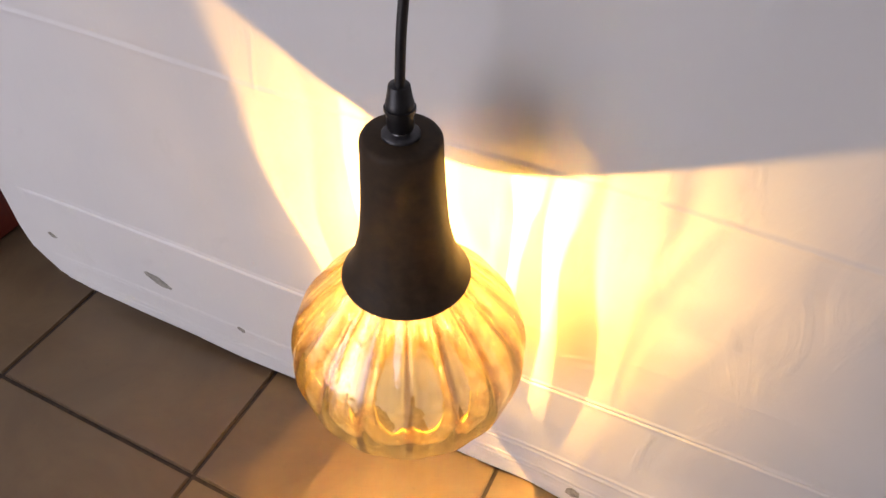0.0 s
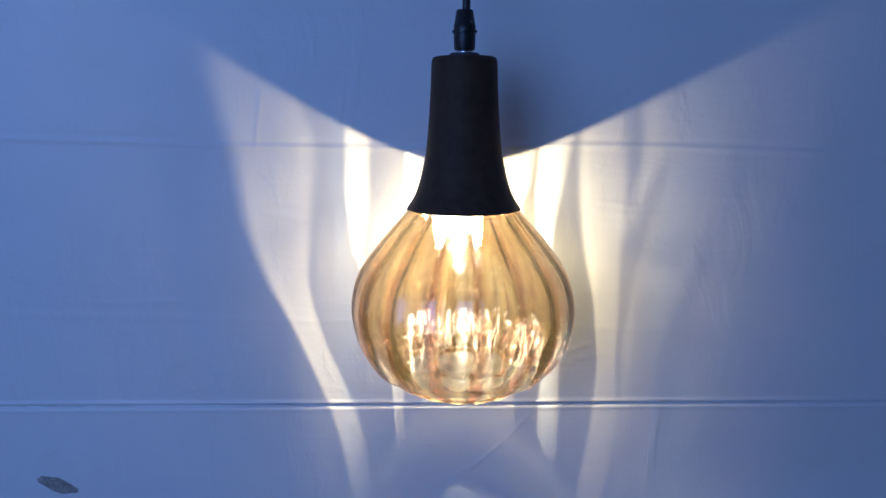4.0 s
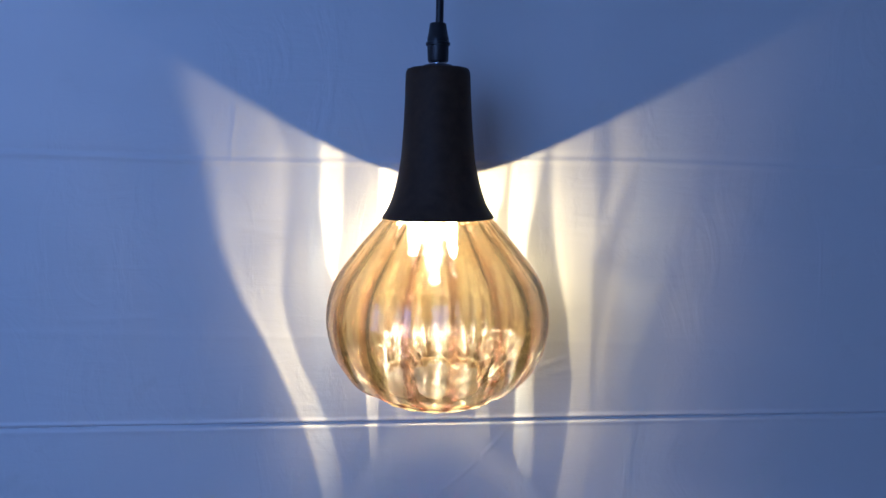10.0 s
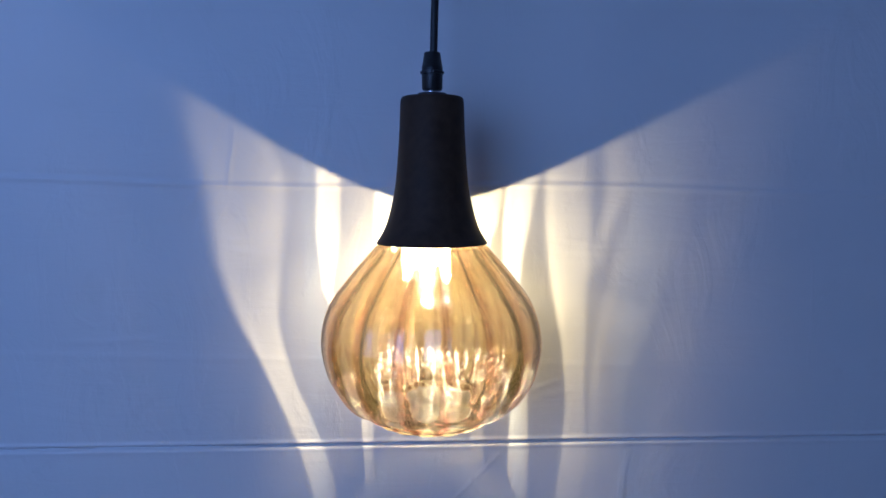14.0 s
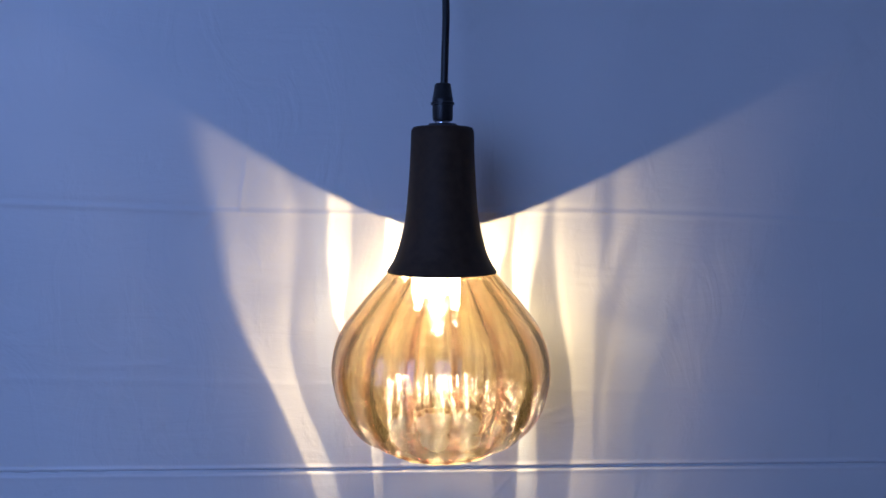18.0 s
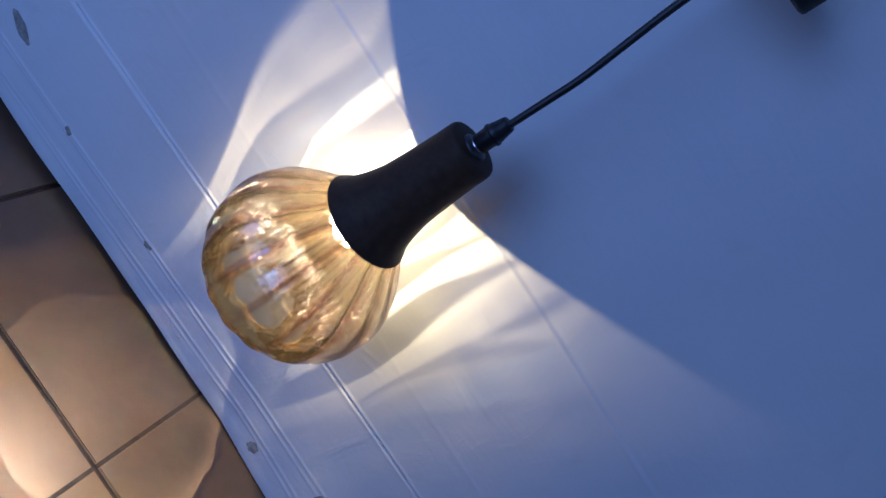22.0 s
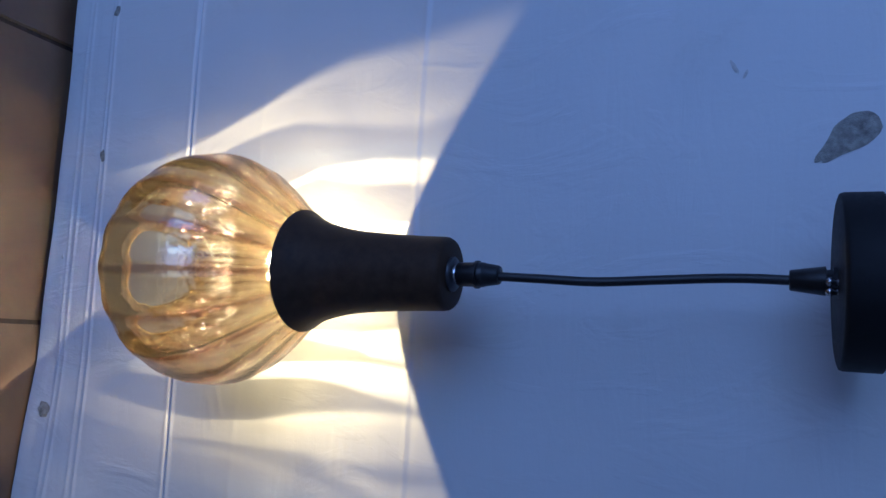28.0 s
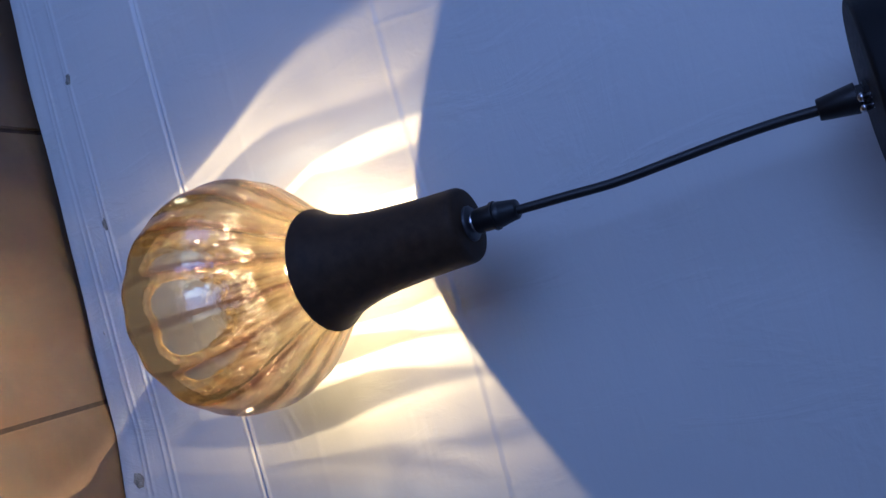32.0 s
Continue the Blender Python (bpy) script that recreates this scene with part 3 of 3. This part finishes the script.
pendant = thing("pendant_lamp", AXIS, "lit pendant lamp with ribbed amber glass shade and black holder", "lamp")
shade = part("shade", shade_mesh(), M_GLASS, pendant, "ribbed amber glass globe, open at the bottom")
shade.data.materials.append(M_GLASS_IN)
shade.data.materials.append(rim_material())
lip = bmesh.new()
turns = [2 * math.pi * k / (RIBS * 8) for k in range(RIBS * 8)]
loops = []
for th in turns:
    w = math.cos(RIBS * (th - RIB_TURN) + 0.5)
    around = [(0.0468 + 0.0004 * w + 0.0011 * math.cos(q * math.pi / 4), 0.2566 + 0.0006 * w + 0.0011 * math.sin(q * math.pi / 4)) for q in range(8)]
    loops.append([lip.verts.new((r * math.cos(th), r * math.sin(th), z)) for r, z in around])
for a, b in zip(loops, loops[1:] + loops[:1]):
    for q in range(8):
        lip.faces.new((a[q], a[(q + 1) % 8], b[(q + 1) % 8], b[q]))
part("lip", lip, shade.data.materials[2], shade, "thick golden fire-polished lip").visible_shadow = False
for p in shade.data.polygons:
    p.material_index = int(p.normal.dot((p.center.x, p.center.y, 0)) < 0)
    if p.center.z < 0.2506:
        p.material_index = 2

body = smoothed([(0.0262, 0.5160, 0), (0.0268, 0.4984, 0), (0.0282, 0.4741, 0), (0.0306, 0.4478, 0), (0.0345, 0.428, 0), (0.0398, 0.412, 0), (0.0466, 0.4008, 0)], 5)
outer = [(0.0, 0.5215), (0.0225, 0.5215), (0.0246, 0.5208), (0.0258, 0.5188)] + [(p.x, p.y) for p in body]
inner = [(0.0452, 0.4009)] + [(p.x - 0.0022, p.y) for p in reversed(body)] + [(0.0, 0.5150)]
part("holder", revolve(outer + inner, 96), M_BLACK, pendant, "black satin metal lamp holder flaring at its rim")
part("washer", revolve([(0, 0.5242), (0.0112, 0.5242), (0.0122, 0.5230), (0.0122, 0.5216), (0, 0.5216)], 40), M_WASHER, pendant, "round zinc washer")
part("nipple", revolve([(0, 0.5310), (0.0058, 0.5310), (0.0058, 0.5298), (0.0064, 0.5292), (0.0058, 0.5284), (0.0064, 0.5276), (0.0058, 0.5268), (0.0064, 0.5260), (0.0064, 0.5242), (0, 0.5242)], 24), M_STEEL, pendant, "threaded metal nipple")


def grip(bm_points):
    return revolve(bm_points, 24)


part("cord_grip", grip([(0, 0.5570), (0.0060, 0.5570), (0.0066, 0.5562), (0.0082, 0.5460), (0.0086, 0.5456), (0.0086, 0.5420), (0.0098, 0.5416), (0.0098, 0.5396), (0.0086, 0.5392), (0.0084, 0.5280), (0.0078, 0.5264), (0, 0.5264)]), M_PLASTIC, pendant, "black plastic cord grip with a raised collar")
cord = smoothed([(0.0005, 0.000, 0.548), (0.001, -0.001, 0.556), (0.0018, 0.001, 0.586), (0.0026, 0.006, 0.620), (0.0004, 0.011, 0.656), (-0.0018, 0.015, 0.690), (-0.0026, 0.018, 0.715), (-0.002, 0.0175, 0.737), (-0.002, 0.0175, 0.752)], 6)
part("cord", tube(cord, 0.0031), M_CORD, pendant, "black round cable with a slight wave")
bulb = part("bulb", revolve([(0.0, 0.3650), (0.007, 0.3660), (0.0115, 0.3695), (0.0148, 0.3770), (0.0163, 0.387), (0.0166, 0.397), (0.0166, 0.409), (0.0, 0.409)], 40), M_BULB, pendant, "glowing warm white bulb")
bulb.location = (LAMP.x, LAMP.y, 0)
part("base", revolve([(0.0, 0.409), (0.0195, 0.409), (0.0185, 0.425), (0.0135, 0.440), (0.0132, 0.465), (0.0, 0.465)], 32), M_PLASTIC, bulb)

canopy = part("canopy", revolve([(0, 0.7625), (0.0500, 0.7625), (0.0522, 0.7632), (0.0530, 0.7652), (0.0530, 0.7850), (0.0522, 0.7850), (0.0518, 0.7655), (0.0, 0.7650)], 96), M_CANOPY, pendant, "round black metal ceiling canopy")
canopy.location = (-0.002, 0.0175, 0)
top_grip = part("cord_grip", grip([(0, 0.7365), (0.0058, 0.7365), (0.0064, 0.7372), (0.0088, 0.7552), (0.0090, 0.7562), (0.0078, 0.7566), (0, 0.7566)]), M_PLASTIC, pendant, "black plastic cord grip")
top_grip.location = (-0.002, 0.0175, 0)
for k, (dx, dy) in enumerate(((0.0065, -0.006), (0.001, -0.008))):
    screw = part("screw", revolve([(0, 0.7555), (0.0016, 0.7557), (0.0026, 0.7570), (0.0028, 0.7590), (0.0020, 0.7600), (0.0020, 0.7628), (0, 0.7628)], 16), M_STEEL, pendant, "small shiny screw")
    screw.location = (-0.002 + dx, 0.0175 + dy, 0)
collar = part("collar", revolve([(0, 0.7562), (0.0068, 0.7562), (0.0068, 0.7600), (0.0085, 0.7604), (0.0085, 0.7626), (0, 0.7626)], 6), M_PLASTIC, pendant, smooth=False)
collar.location = (-0.002, 0.0175, 0)
for pts in ([(-0.012, 0.02, 0.770), (-0.014, 0.02, 0.800), (-0.017, 0.03, 0.850), (-0.012, 0.06, 0.950), (0.0, 0.085, 1.10)], [(0.004, 0.02, 0.770), (0.006, 0.02, 0.800), (0.014, 0.03, 0.850), (0.016, 0.06, 0.950), (0.0, 0.085, 1.10)]):
    part("supply_wire", tube(smoothed(pts, 6), 0.0026), M_CORD, pendant, "black wire rising from the canopy")
hook = thing("wall_hook", (0, -0.012, 1.10), "small steel hook that carries the lamp wires", "hook")
part("shank", tube(smoothed([(0, 0.03, 0.0), (0, 0.0, 0.0), (0, -0.006, 0.004), (0, -0.008, 0.012)], 6), 0.0022), M_STEEL, hook)

# ---- things beside ----
crate = thing("red_box", (-0.757, 0.04, 0), "dark red painted wooden box standing on the floor", "box")
part("body", box(-0.34, -0.10, 0.0, 0.0, 0.045, 0.26, 0.006), M_RED, crate, smooth=False)
part("lid", box(-0.345, -0.105, 0.261, 0.005, 0.045, 0.283, 0.005), M_RED, crate, smooth=False)


# ---- stains on the sheet ----
def blot(x, z, w, h, turn, seed, material=None, jag=0.35, taper=0.0):
    bm = bmesh.new()
    pts = []
    for k in range(28):
        a = 2 * math.pi * k / 28
        f = 1 + jag * noise.noise((math.cos(a) * 1.6 + seed * 7.1, math.sin(a) * 1.6, seed * 3.3)) + 0.12 * noise.noise((math.cos(a) * 5, math.sin(a) * 5, seed))
        u, v = w / 2 * f * math.cos(a), h / 2 * f * math.sin(a) * (1 - taper * math.cos(a))
        px, pz = x + u * math.cos(turn) - v * math.sin(turn), z + u * math.sin(turn) + v * math.cos(turn)
        pts.append(bm.verts.new((px, -sheet_depth(px, pz) - 0.0005, pz)))
    mid = bm.verts.new((x, -sheet_depth(x, z) - 0.0009, z))
    for k in range(28):
        bm.faces.new((mid, pts[k], pts[(k + 1) % 28]))
    return part("stain", bm, material or M_STAIN, sheet, "grey glue residue")


for row in ((-0.401, 0.109, 0.040, 0.015, -0.3, 1), (-0.283, 0.077, 0.013, 0.007, -0.2, 2), (-0.123, 0.075, 0.013, 0.007, 0.2, 3), (0.146, 0.027, 0.017, 0.015, 0.4, 4), (0.252, 0.071, 0.030, 0.025, -0.1, 5), (0.417, 0.060, 0.028, 0.014, 0.1, 6), (0.524, 0.111, 0.034, 0.018, 0.15, 7), (-0.569, 0.118, 0.014, 0.008, -0.3, 8)):
    blot(*row)
blot(-0.107, 0.774, 0.046, 0.021, -0.80, 9, taper=0.6)

for row in ((-0.015, 0.029, 0.005, 0.003, 0.3, 11), (-0.164, 0.701, 0.012, 0.003, 0.5, 12), (-0.158, 0.709, 0.007, 0.0025, -0.4, 13)):
    blot(*row, material=M_FLECK)

# ---- floor tiles ----
TILE, GAP, TURN = 0.3085, 0.005, radians(-1.6)
floor = structure("floor", box(X0 - 0.12, Y0 - 0.12, -0.05, X1 + 0.12, Y1 + 0.12, -0.003), M_GROUT, "brown tiled floor with dark grout joints")


def tile_bm():
    bm = box(-TILE / 2 + GAP / 2, -TILE / 2 + GAP / 2, -0.012, TILE / 2 - GAP / 2, TILE / 2 - GAP / 2, 0)
    bmesh.ops.bevel(bm, geom=[e for e in bm.edges if all(v.co.z > -0.001 for v in e.verts)], offset=0.0016, segments=2, affect="EDGES")
    return bm


tile_data = finish(tile_bm(), "tile", M_TILE, False)
corner, turn = Vector((-0.256, -0.156, 0)), Matrix.Rotation(TURN, 4, "Z")
for i in range(-8, 9):
    for j in range(-11, 2):
        c = corner + turn @ Vector(((i + 0.5) * TILE, (j + 0.5) * TILE, 0))
        if not (X0 - 0.1 < c.x < X1 + 0.1 and Y0 - 0.1 < c.y < Y1 + 0.1):
            continue
        tile = new("tile", tile_data)
        tile.parent = floor
        tile.matrix_basis = Matrix.Translation(c) @ turn
